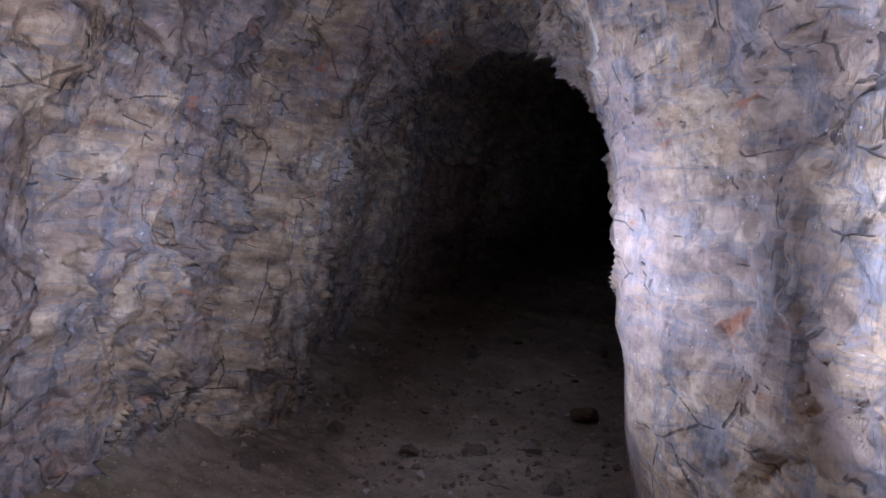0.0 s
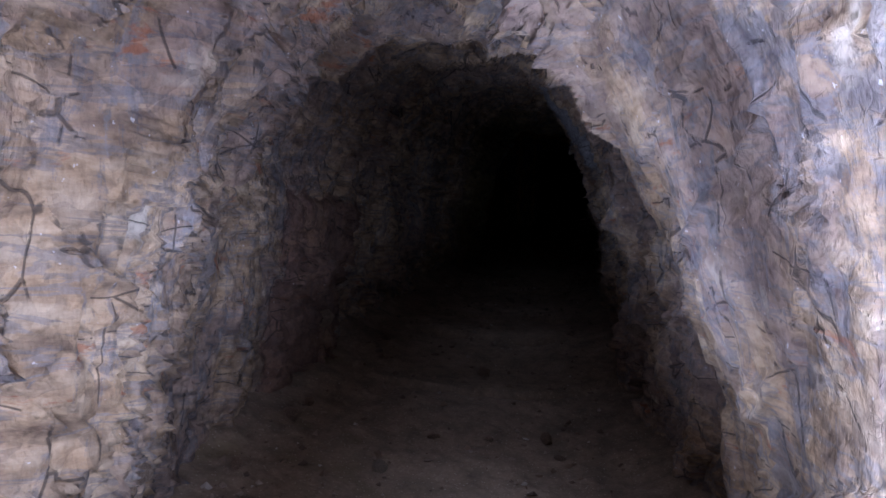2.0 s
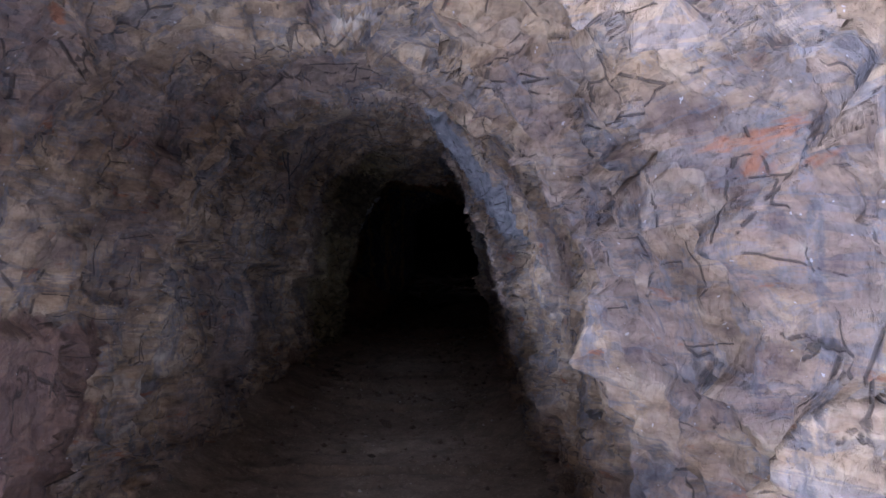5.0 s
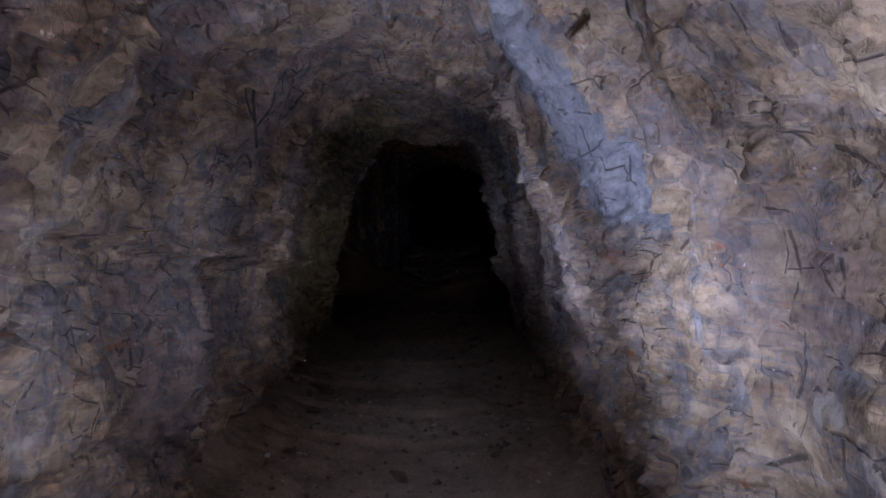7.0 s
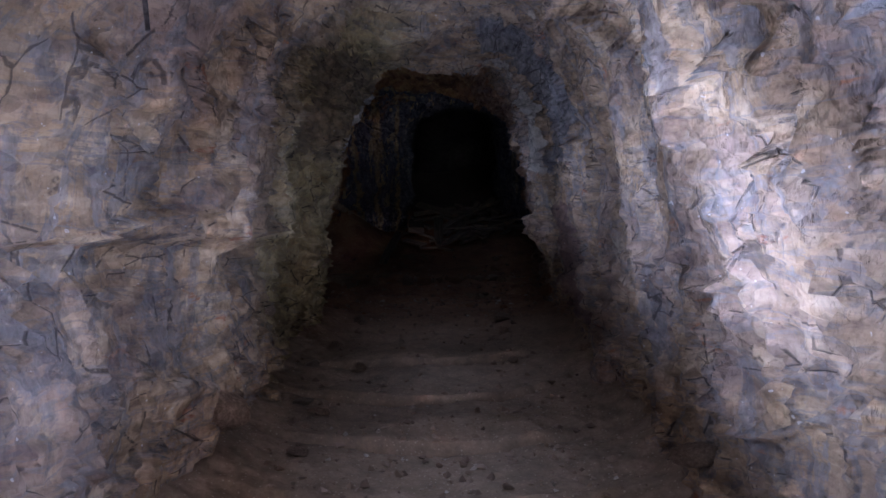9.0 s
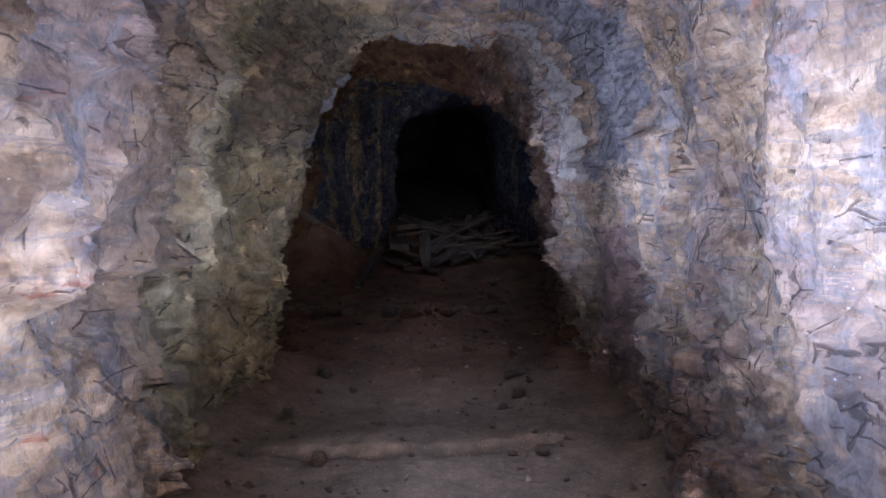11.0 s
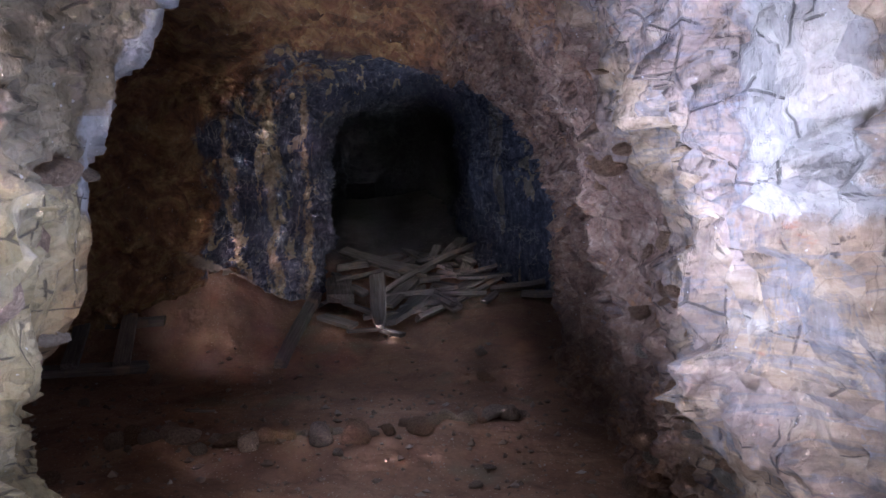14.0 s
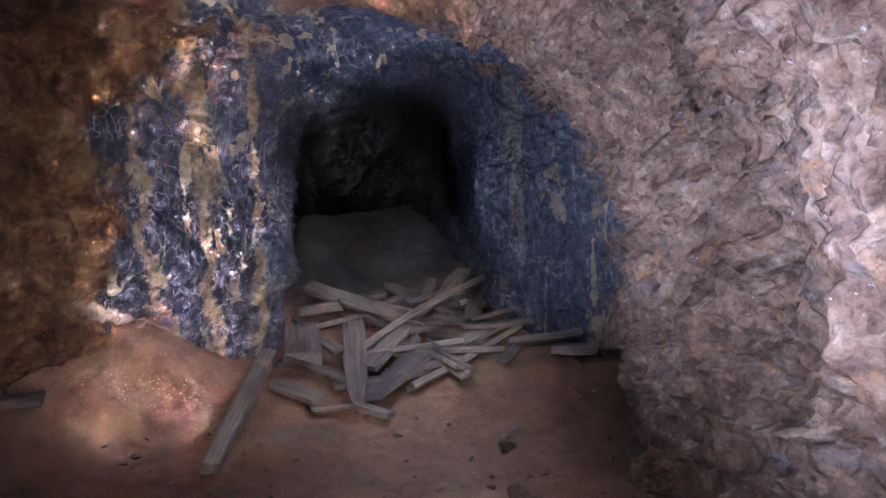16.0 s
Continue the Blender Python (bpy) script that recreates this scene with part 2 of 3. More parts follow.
    strip = m.math("MULTIPLY", m.between(m.math("MULTIPLY", strip, -1.0), -0.06, -0.03), m.math("MULTIPLY", m.between(y, 14.9, 15.1), m.math("MULTIPLY", m.between(m.math("MULTIPLY", x, -1.0), 0.15, 0.3), m.between(x, -1.0, -0.85))))
    colour = m.mix(strip, colour, (0.42, 0.34, 0.27))
    # broken faces, open joints, grain, painted glints
    bent = m.wandering(5, 0.10)
    large, large_tone = m.facet(m.turned(bent, (10, 8, 13), (25, 12, 6)))
    small, small_tone = m.facet(m.turned(bent, (24, 22, 32), (20, 10, -12)))
    grit, _ = m.facet(m.turned(bent, (55, 60, 65), (10, 30, 15)))
    colour = m.mix(0.55, colour, m.ramp(large_tone, (0.25, (0.62, 0.6, 0.62)), (0.5, (0.95, 0.94, 0.93)), (0.75, (1.2, 1.16, 1.1))), "MULTIPLY")
    colour = m.mix(0.45, colour, m.ramp(small_tone, (0.25, (0.6, 0.6, 0.64)), (0.5, (0.95, 0.95, 0.95)), (0.75, (1.2, 1.17, 1.12))), "MULTIPLY")
    colour = m.mix(0.4, colour, m.ramp(fine, (0.3, (0.45, 0.42, 0.42)), (0.52, (1.0, 1.0, 1.0)), (0.8, (1.1, 1.07, 1.03))), "MULTIPLY")
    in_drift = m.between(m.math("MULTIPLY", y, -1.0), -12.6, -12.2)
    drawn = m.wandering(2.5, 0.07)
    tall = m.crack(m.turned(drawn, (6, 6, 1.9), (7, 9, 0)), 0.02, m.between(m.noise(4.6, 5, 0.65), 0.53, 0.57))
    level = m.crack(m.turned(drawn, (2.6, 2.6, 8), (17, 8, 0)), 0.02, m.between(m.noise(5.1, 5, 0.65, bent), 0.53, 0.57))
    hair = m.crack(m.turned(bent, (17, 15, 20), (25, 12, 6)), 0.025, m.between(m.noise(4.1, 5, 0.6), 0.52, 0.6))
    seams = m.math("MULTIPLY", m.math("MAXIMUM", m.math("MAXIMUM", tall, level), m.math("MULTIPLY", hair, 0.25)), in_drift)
    # shade inside the joints, painted as near-black colour
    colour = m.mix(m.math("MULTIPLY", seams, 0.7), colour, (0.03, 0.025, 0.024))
    # glints put into the colour as scattered pale specks
    painted_glint = m.between(m.noise(60, 2, 0.5), 0.72, 0.75)
    colour = m.mix(m.math("MULTIPLY", painted_glint, 0.4), colour, (0.7, 0.7, 0.72))
    n = m.bump(m.noise(60, 6, 0.7, upright), 0.75, 0.012)
    n = m.bump(grit, 0.8, 0.009, n)
    pebbly = m.math("MULTIPLY", m.cells(30, bent), m.between(m.math("ADD", y, m.math("MULTIPLY", x, 0.6)), 12.7, 13.2))
    n = m.bump(pebbly, 0.6, 0.02, n)
    n = m.bump(small, 0.7, 0.014, n)
    n = m.bump(large, 0.6, 0.025, n)
    n = m.bump(m.math("MULTIPLY", seams, -1.0), 0.6, 0.008, n)
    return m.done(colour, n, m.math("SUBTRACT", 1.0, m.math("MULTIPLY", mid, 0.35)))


def earth_material():
    m = Nodes("trodden_earth", 0.95)
    y = m.axis("Y")
    far = m.between(m.math("ADD", y, m.noise(1.2, 3)), 11.3, 13.5)
    grey = m.ramp(m.noise(7, 7, 0.7), (0.3, (0.15, 0.115, 0.085)), (0.55, (0.28, 0.21, 0.155)), (0.78, (0.4, 0.32, 0.25)))
    red = m.ramp(m.noise(4, 7, 0.7, None, 0.5), (0.3, (0.16, 0.08, 0.05)), (0.55, (0.3, 0.165, 0.1)), (0.78, (0.42, 0.27, 0.17)))
    colour = m.mix(far, grey, red)
    colour = m.mix(m.between(m.noise(1.4, 4, 0.6), 0.58, 0.7), colour, (0.2, 0.15, 0.095))
    # greyer floor past the far mouth, its colour darkened further for the shade inside
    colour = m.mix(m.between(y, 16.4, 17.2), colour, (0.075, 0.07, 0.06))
    colour = m.mix(0.5, colour, m.ramp(m.noise(60, 4, 0.7), (0.3, (0.5, 0.48, 0.46)), (0.65, (1, 1, 1))), "MULTIPLY")
    speck = m.between(m.cells(45), 0.12, 0.2)
    colour = m.mix(m.math("MULTIPLY", m.math("SUBTRACT", 1.0, speck), 0.5), colour, (0.5, 0.43, 0.36))
    n = m.bump(m.noise(40, 6, 0.7), 0.5, 0.012)
    n = m.bump(m.cells(30), 0.25, 0.01, n)
    return m.done(colour, n)


def stone_material(name, dark, middle, pale):
    m = Nodes(name, 0.85)
    rnd = m.tree.nodes.new("ShaderNodeObjectInfo").outputs["Random"]
    colour = m.ramp(m.noise(14, 7, 0.7, None, 0.6), (0.3, dark), (0.55, middle), (0.8, pale))
    tint = m.ramp(rnd, (0.0, (0.62, 0.56, 0.52)), (0.5, (0.95, 0.88, 0.8)), (1.0, (0.95, 0.76, 0.62)))
    colour = m.mix(0.8, colour, tint, "MULTIPLY")
    n = m.bump(m.noise(9, 7, 0.72), 0.9, 0.08)
    return m.done(colour, n)


def timber_material():
    m = Nodes("weathered_timber", 0.85)
    rnd = m.tree.nodes.new("ShaderNodeObjectInfo").outputs["Random"]
    along = m.stretched((1.2, 26, 26))
    grain = m.noise(3.2, 6, 0.65, along, 0.4)
    colour = m.ramp(grain, (0.28, (0.07, 0.06, 0.054)), (0.5, (0.17, 0.148, 0.134)), (0.75, (0.29, 0.262, 0.24)))
    colour = m.mix(0.85, colour, m.ramp(rnd, (0, (0.6, 0.58, 0.58)), (0.5, (0.95, 0.9, 0.86)), (1, (1.0, 0.93, 0.84))), "MULTIPLY")
    colour = m.mix(m.between(m.noise(5, 5, 0.7), 0.56, 0.68), colour, (0.24, 0.17, 0.12))
    return m.done(colour, m.bump(grain, 0.5, 0.004))


ROCK, EARTH, TIMBER = rock_material(), earth_material(), timber_material()
STONE = stone_material("loose_stone", (0.13, 0.1, 0.085), (0.32, 0.25, 0.2), (0.52, 0.46, 0.4))
RUSTY_STONE = stone_material("rusty_stone", (0.13, 0.07, 0.045), (0.3, 0.185, 0.115), (0.46, 0.37, 0.3))
PALE_STONE = stone_material("pale_stone", (0.2, 0.18, 0.165), (0.4, 0.36, 0.31), (0.58, 0.54, 0.48))

# ---- noise in numpy ----
def hashed(i, j, k, seed):
    n = (i.astype(np.int64) * 73856093 ^ j.astype(np.int64) * 19349663 ^ k.astype(np.int64) * 83492791 ^ (seed * 2654435761)) & 0xFFFFFFFF
    n = ((n ^ (n >> 15)) * 2246822519) & 0xFFFFFFFF
    n = ((n ^ (n >> 13)) * 3266489917) & 0xFFFFFFFF
    return ((n ^ (n >> 16)) & 0xFFFFFF) / float(0xFFFFFF)


def value_noise(p, seed):
    c = np.floor(p)
    f = p - c
    f = f * f * (3 - 2 * f)
    c = c.astype(np.int64)
    total = 0.0
    for a in (0, 1):
        for b in (0, 1):
            for d in (0, 1):
                w = (f[:, 0] if a else 1 - f[:, 0]) * (f[:, 1] if b else 1 - f[:, 1]) * (f[:, 2] if d else 1 - f[:, 2])
                total = total + w * hashed(c[:, 0] + a, c[:, 1] + b, c[:, 2] + d, seed)
    return total - 0.5


def fbm(p, scale, octaves, seed, gain=0.5):
    total, amp = 0.0, 1.0
    for o in range(octaves):
        total = total + amp * value_noise(p * (scale * 2.03**o) + 17.3 * o, seed + o)
        amp *= gain
    return total


def turned(p, scale, turn):
    return (p @ np.array(Euler([radians(a) for a in turn]).to_matrix()).T) * np.array(scale)


def facets(p, seed):
    """Broken rock: every cell is a plane of its own height and tilt. Also the distance to the cell's edge."""
    c = np.floor(p).astype(np.int64)
    best, second = np.full(len(p), 9.0), np.full(len(p), 9.0)
    height = np.zeros(len(p))
    for a in (-1, 0, 1):
        for b in (-1, 0, 1):
            for d in (-1, 0, 1):
                i, j, k = c[:, 0] + a, c[:, 1] + b, c[:, 2] + d
                off = np.stack([i + hashed(i, j, k, seed), j + hashed(i, j, k, seed + 1), k + hashed(i, j, k, seed + 2)], 1) - p
                dist = np.sqrt((off**2).sum(1))
                tilt = sum(off[:, n] * (hashed(i, j, k, seed + 3 + n) - 0.5) for n in range(3))
                h = hashed(i, j, k, seed + 7) - 0.5 + 1.1 * tilt
                nearer = dist < best
                second = np.where(nearer, best, np.minimum(second, dist))
                height = np.where(nearer, h, height)
                best = np.where(nearer, dist, best)
    return height, second - best


def smooth(a, b, v):
    t = np.clip((v - a) / (b - a), 0, 1)
    return t * t * (3 - 2 * t)


# ---- plan of the drift: rows of (distance along y, metres) ----
LEFT = [(-2, 0.75), (0, 0.15), (1, -0.3), (2.1, -0.56), (2.7, -0.64), (3.3, -0.8), (4.3, -1.0), (5, -1.02), (6, -0.95), (7.4, -0.88), (8.3, -0.84),
        (9.3, -0.72), (10.2, -0.74), (10.9, -0.86), (11.6, -0.68), (12.2, -0.66), (12.35, -0.9), (12.8, -1.85), (13.6, -2.4), (14.6, -2.3),
        (15.0, -1.6), (15.3, -0.9), (15.7, -0.42), (16.15, -0.06), (17, -0.05), (19, -0.1), (21.5, 0.1)]
RIGHT = [(-2, 2.3), (0, 1.95), (1, 1.58), (1.75, 1.22), (2.05, 0.97), (2.4, 0.86), (3, 0.92), (3.5, 0.93), (3.75, 0.95), (4.1, 1.07), (4.5, 1.06), (5, 0.92), (6.7, 0.78), (8.2, 0.78),
         (9, 0.82), (10.1, 0.86), (10.9, 0.88), (11.4, 0.82), (12.2, 0.96), (12.8, 1.04), (13.5, 1.17), (14.4, 1.24), (14.65, 1.3), (14.9, 1.6), (15.5, 1.75),
         (15.85, 1.65), (16.05, 1.3), (16.2, 1.13), (17, 1.2), (19, 1.3), (21.5, 0.9)]
TOP = [(-2, 2.5), (0, 2.5), (2, 2.48), (3, 2.3), (4.2, 2.26), (4.5, 2.28), (4.8, 2.46), (6, 2.6), (7.8, 2.78), (9, 2.9), (10, 3.0), (11, 3.03), (11.4, 3.02), (12, 3.14),
       (12.6, 3.4), (13.6, 3.5), (14.3, 3.36), (15, 3.34), (15.6, 3.36), (16.2, 3.42), (17, 3.5), (19, 3.6), (21.5, 3.4)]
FLOOR = [(-2, -0.15), (0, 0.0), (3.5, 0.22), (5, 0.43), (7, 0.72), (9, 0.96), (11, 1.13), (13, 1.25), (14, 1.32), (15, 1.42), (15.5, 1.55), (16, 1.75), (16.7, 2.0),
         (18, 2.35), (20, 2.75), (21.5, 2.8)]
SPREAD = [(-2, 0.05), (1.6, 0.22), (2.3, 0.26), (3, 0.08), (6, 0.08), (12, 0.1), (13, 0.0), (15, 0.05), (21.5, 0.05)]
LEAN = [(-2, 0), (1.8, 0.08), (2.6, 0.12), (3.4, 0.28), (3.8, 0.32), (4.2, 0.25), (5.5, 0.25), (6.5, 0.3), (7.6, 0.3), (8.4, 0.2), (9, 0.14), (10.5, 0.08), (11.4, 0.1), (12.3, 0.13), (13.2, 0.05), (21.5, 0.0)]
LEAN_LEFT = [(-2, 0), (10.6, 0.0), (11.6, 0.16), (12.3, 0.24), (12.6, 0.1), (12.9, 0), (21.5, 0)]
UNDERCUT = [(-2, 0), (14.6, 0), (15.0, 0.6), (15.3, 1.2), (15.7, 1.25), (16.0, 0.6), (16.2, 0), (21.5, 0)]
SQUARE = [(-2, 2.5), (1.7, 1.9), (2.6, 1.9), (3.4, 1.85), (3.85, 1.8), (4.05, 2.7), (4.6, 2.6), (9, 2.6), (10.2, 3.2), (11.6, 4.0), (12.6, 2.6), (14, 2.5), (21.5, 2.7)]


def eased(table, y):
    """A plan line with its corners rounded off."""
    return sum(at(table, y + s) for s in (-0.12, -0.04, 0.04, 0.12)) / 4


def floor_height(x, y):
    """The trodden floor: a little dished, heaped against the chamber's back and before the far mouth."""
    z = eased(FLOOR, y)
    l, r = eased(LEFT, y), eased(RIGHT, y)
    across = (x - (l + r) / 2) / np.maximum((r - l) / 2, 0.3)
    z = z + 0.10 * np.clip(np.abs(across), 0, 1.4) ** 3 * (1 - smooth(12.2, 13, y))
    z = z + 0.75 * smooth(-0.3, -1.2, x) * smooth(15.15, 16.05, y) + 0.08 * smooth(0.5, 1.3, x) * smooth(13.8, 15.2, y)
    return z


# ---- the rock shell ----
ALL_Y = np.linspace(-2, 26, 5601)
REACH = np.sqrt(1 + np.max([np.gradient(eased(t, ALL_Y), ALL_Y) ** 2 for t in (LEFT, RIGHT, TOP)], axis=0))
STEP = np.interp(ALL_Y, [-2, 0.8, 1.3, 15.9, 16.6, 26], [0.05, 0.03, 0.013, 0.013, 0.028, 0.06])
RUN = np.concatenate([[0], np.cumsum((REACH / STEP)[:-1] * np.diff(ALL_Y))])
ROWS_Y = np.interp(np.arange(0, RUN[-1], 1.0), RUN, ALL_Y)
ACROSS = 400


def shell():
    """Places and inward normals of the drift's walls and roof, row by row, from the left foot over the roof to the right foot."""
    y, v = np.meshgrid(ROWS_Y, np.linspace(0, 1, ACROSS), indexing="ij")
    l, r, t, f, s = (eased(k, y) for k in (LEFT, RIGHT, TOP, FLOOR, SPREAD))
    under = eased(UNDERCUT, y)
    spring, middle, power = f + 0.85, (l + r) / 2 + 0.04, 2 / eased(SQUARE, y)
    left_foot, right_foot = np.clip(v / 0.2, 0, 1), np.clip((1 - v) / 0.2, 0, 1)
    a = np.clip((v - 0.2) / 0.3, 0, 1) * math.pi / 2
    b = np.clip((0.8 - v) / 0.3, 0, 1) * math.pi / 2
    on_left = v <= 0.5
    ang = np.where(on_left, a, b)
    side = np.where(on_left, l, r)
    x = middle + (side - middle) * np.cos(ang) ** power
    z = spring + (t - spring) * np.sin(ang) ** power
    foot = np.where(on_left, left_foot, right_foot)
    low = foot < 1
    x = np.where(low, side + np.where(on_left, -s - under, s) * (1 - foot), x)
    z = np.where(low, f - 0.35 + (spring - f + 0.35) * foot, z)
    # the walls lean in towards the roof
    rise = np.clip(z - f - 0.75, 0, 1.4)
    x = x - np.where(on_left, -eased(LEAN_LEFT, y), eased(LEAN, y)) * rise * np.cos(ang) ** 0.5
    p = np.stack([x, y, z], -1)
    along, over = np.gradient(p, axis=0), np.gradient(p, axis=1)
    n = np.cross(over, along)
    n /= np.linalg.norm(n, axis=-1, keepdims=True) + 1e-9
    for _ in range(6):
        n[1:-1] = (n[:-2] + n[1:-1] + n[2:]) / 3
        n[:, 1:-1] = (n[:, :-2] + n[:, 1:-1] + n[:, 2:]) / 3
    n /= np.linalg.norm(n, axis=-1, keepdims=True) + 1e-9
    return p, n


def relief(p):
    """How far the rock stands proud of the plan: swells, broken faces, beds and open joints."""
    swell = 0.14 * fbm(p, 0.9, 3, 3) + 0.06 * fbm(p, 3.2, 2, 9)
    warp = p + 0.09 * np.stack([fbm(p, 4, 3, s) for s in (21, 22, 23)], 1)
    big, edge = facets(turned(warp, (2.6, 2.0, 3.6), (24, 12, 6)), 31)
    small, crack = facets(turned(warp, (7.5, 6.0, 9.5), (28, 8, -10)), 47)
    chip, _ = facets(turned(warp, (15, 16, 18), (10, 30, 15)), 53)
    tiny = fbm(p, 24, 3, 61)
    coarse = 1 + 0.55 * smooth(9.6, 10.6, p[:, 1]) * smooth(14.9, 14.3, p[:, 1])
    calm = 1 - 0.65 * np.exp(-(((p[:, 1] - 12.35) / 0.3) ** 2)) * smooth(0.0, -0.4, p[:, 0]) - 0.85 * np.exp(-(((p[:, 1] - 2.25) / 0.4) ** 2)) * smooth(0.3, 0.6, p[:, 0])
    coarse = coarse * calm
    d = swell + 0.075 * calm * big + 0.026 * coarse * small + 0.011 * coarse * chip + 0.010 * coarse * tiny
    # slabs parted by open gaps, strongest on the left wall before the chamber
    slabs = smooth(9.4, 10.2, p[:, 1]) * smooth(12.15, 11.6, p[:, 1]) * smooth(-0.1, -0.5, p[:, 0])
    tilted, gap = facets(turned(warp, (3.6, 7.5, 2.6), (-35, 10, 0)), 111)
    d += slabs * (0.075 * tilted - 0.04 * smooth(0.08, 0.0, gap))
    # nodules in the chamber's right wall
    _, apart = facets(turned(warp, (13, 13, 14), (0, 0, 20)), 141)
    _, wide = facets(turned(warp, (5.5, 5.5, 6), (0, 15, 0)), 151)
    lumpy = smooth(11.9, 12.5, p[:, 1]) * smooth(14.9, 14.5, p[:, 1]) * smooth(0.3, 0.7, p[:, 0])
    d += lumpy * (0.028 * smooth(0.0, 0.4, apart) + 0.05 * smooth(0.0, 0.4, wide) * smooth(1.6, 0.8, p[:, 2] - 0.08 * p[:, 1]) - 0.03)
    blocks, seam = facets(turned(warp, (3.4, 4.2, 2.2), (8, 20, 30)), 121)
    d -= 0.045 * smooth(0.05, 0.0, seam) * smooth(0.02, 0.1, fbm(p, 1.3, 2, 127)) * (1 - slabs)
    d += 0.03 * blocks * (1 - slabs) * calm
    # open joints: upright ones and ones along the beds, broken off here and there
    upright = np.abs(fbm(turned(p, (1.5, 1.5, 0.28), (8, 6, 0)), 1.0, 2, 81))
    beds = np.abs(fbm(turned(p, (0.7, 0.7, 2.6), (18, 10, 0)), 1.0, 2, 91))
    d -= 0.045 * smooth(0.02, 0.0, upright) * smooth(0.0, 0.06, fbm(p, 1.6, 3, 71))
    d -= 0.05 * smooth(0.018, 0.0, beds) * smooth(0.0, 0.07, fbm(p, 1.4, 3, 77))
    # thin beds on the right wall, stepping up ahead
    bed = (p[:, 2] - 0.22 * p[:, 1] + 0.05 * fbm(p, 2.2, 3, 87)) * 11
    bed = bed - np.floor(bed)
    d += 0.022 * (bed - 0.5) * smooth(0.3, 0.6, p[:, 0]) * smooth(3.0, 4.0, p[:, 1]) * smooth(8.8, 7.8, p[:, 1]) * smooth(-0.1, 0.1, fbm(p, 1.2, 2, 95) + 0.12)
    # a deep upright joint on the left wall near the start, with the rock set back behind it
    joint = p[:, 1] - 2.7 - 0.05 * (p[:, 2] - 0.9) - 0.06 * fbm(p, 2.0, 3, 99)
    on_left = smooth(0.0, -0.3, p[:, 0])
    d -= on_left * (0.09 * smooth(0.035, 0.0, np.abs(joint)) + 0.13 * smooth(0.0, 0.03, joint) * smooth(1.1, 0.2, joint))
    # the red recess
    d -= 0.05 * on_left * smooth(5.15, 5.2, p[:, 1]) * smooth(6.3, 5.9, p[:, 1]) * smooth(1.62, 1.57, p[:, 2])
    # a long ledge on the left wall
    ledge = p[:, 2] - (1.93 - 0.03 * (p[:, 1] - 8)) - 0.05 * fbm(p, 1.5, 3, 97)
    d += 0.11 * smooth(0.015, -0.01, ledge) * smooth(-0.55, -0.05, ledge) * smooth(-0.4, -0.6, p[:, 0]) * smooth(6.6, 7.0, p[:, 1]) * smooth(10.6, 10.2, p[:, 1])
    return d * (1 - 0.55 * smooth(1.6, 2.0, p[:, 1]) * smooth(4.5, 4.0, p[:, 1]) * smooth(0.3, 0.6, p[:, 0]))


def grid_mesh(name, p, material, flip=False):
    """A mesh from a grid of places."""
    rows, cols = p.shape[:2]
    mesh = bpy.data.meshes.new(name)
    i = np.arange(rows * cols, dtype=np.int32).reshape(rows, cols)
    quads = np.stack([i[:-1, :-1], i[:-1, 1:], i[1:, 1:], i[1:, :-1]], -1).reshape(-1, 4)
    if flip:
        quads = quads[:, ::-1]
    mesh.vertices.add(rows * cols)
    mesh.vertices.foreach_set("co", p.astype(np.float32).ravel())
    mesh.loops.add(quads.size)
    mesh.loops.foreach_set("vertex_index", np.ascontiguousarray(quads).ravel())
    mesh.polygons.add(len(quads))
    mesh.polygons.foreach_set("loop_start", np.arange(0, quads.size, 4, dtype=np.int32))
    mesh.polygons.foreach_set("loop_total", np.full(len(quads), 4, dtype=np.int32))
    mesh.update(calc_edges=True)
    mesh.validate()
    mesh.polygons.foreach_set("use_smooth", np.ones(len(quads), dtype=bool))
    mesh.materials.append(material)
    return new(name, mesh)


base, inward = shell()
flat = base.reshape(-1, 3)
rock = base + inward * relief(flat).reshape(base.shape[:2])[..., None]
cut_l, cut_r = int(ACROSS * 0.39), int(ACROSS * 0.61)
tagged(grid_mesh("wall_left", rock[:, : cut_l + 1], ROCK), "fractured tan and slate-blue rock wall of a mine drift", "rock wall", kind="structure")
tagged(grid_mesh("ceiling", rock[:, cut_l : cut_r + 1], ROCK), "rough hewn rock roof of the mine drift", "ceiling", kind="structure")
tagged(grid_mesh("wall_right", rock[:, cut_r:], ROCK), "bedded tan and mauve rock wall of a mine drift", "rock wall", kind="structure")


def end_face(name, y, seed, label):
    u, v = np.meshgrid(np.linspace(-3, 3.6, 90), np.linspace(-0.6, 4.2, 70), indexing="ij")
    p = np.stack([u, y + 0 * u, v], -1)
    q = p.reshape(-1, 3)
    p[..., 1] += (0.25 * fbm(q, 0.8, 4, seed) + 0.05 * facets(q * 3, seed + 5)[0]).reshape(u.shape)
    return tagged(grid_mesh(name, p, ROCK, y < 0), label, "rock wall", kind="structure")


end_face("wall_end", 25.6, 101, "rock face that ends the drift, coloured near-black for the unlit depth")
end_face("wall_back", -1.7, 131, "rock face behind the start of the walk")


LEDGES = [9.0, 9.55, 10.15, 10.8, 5.8, 6.9, 7.6]


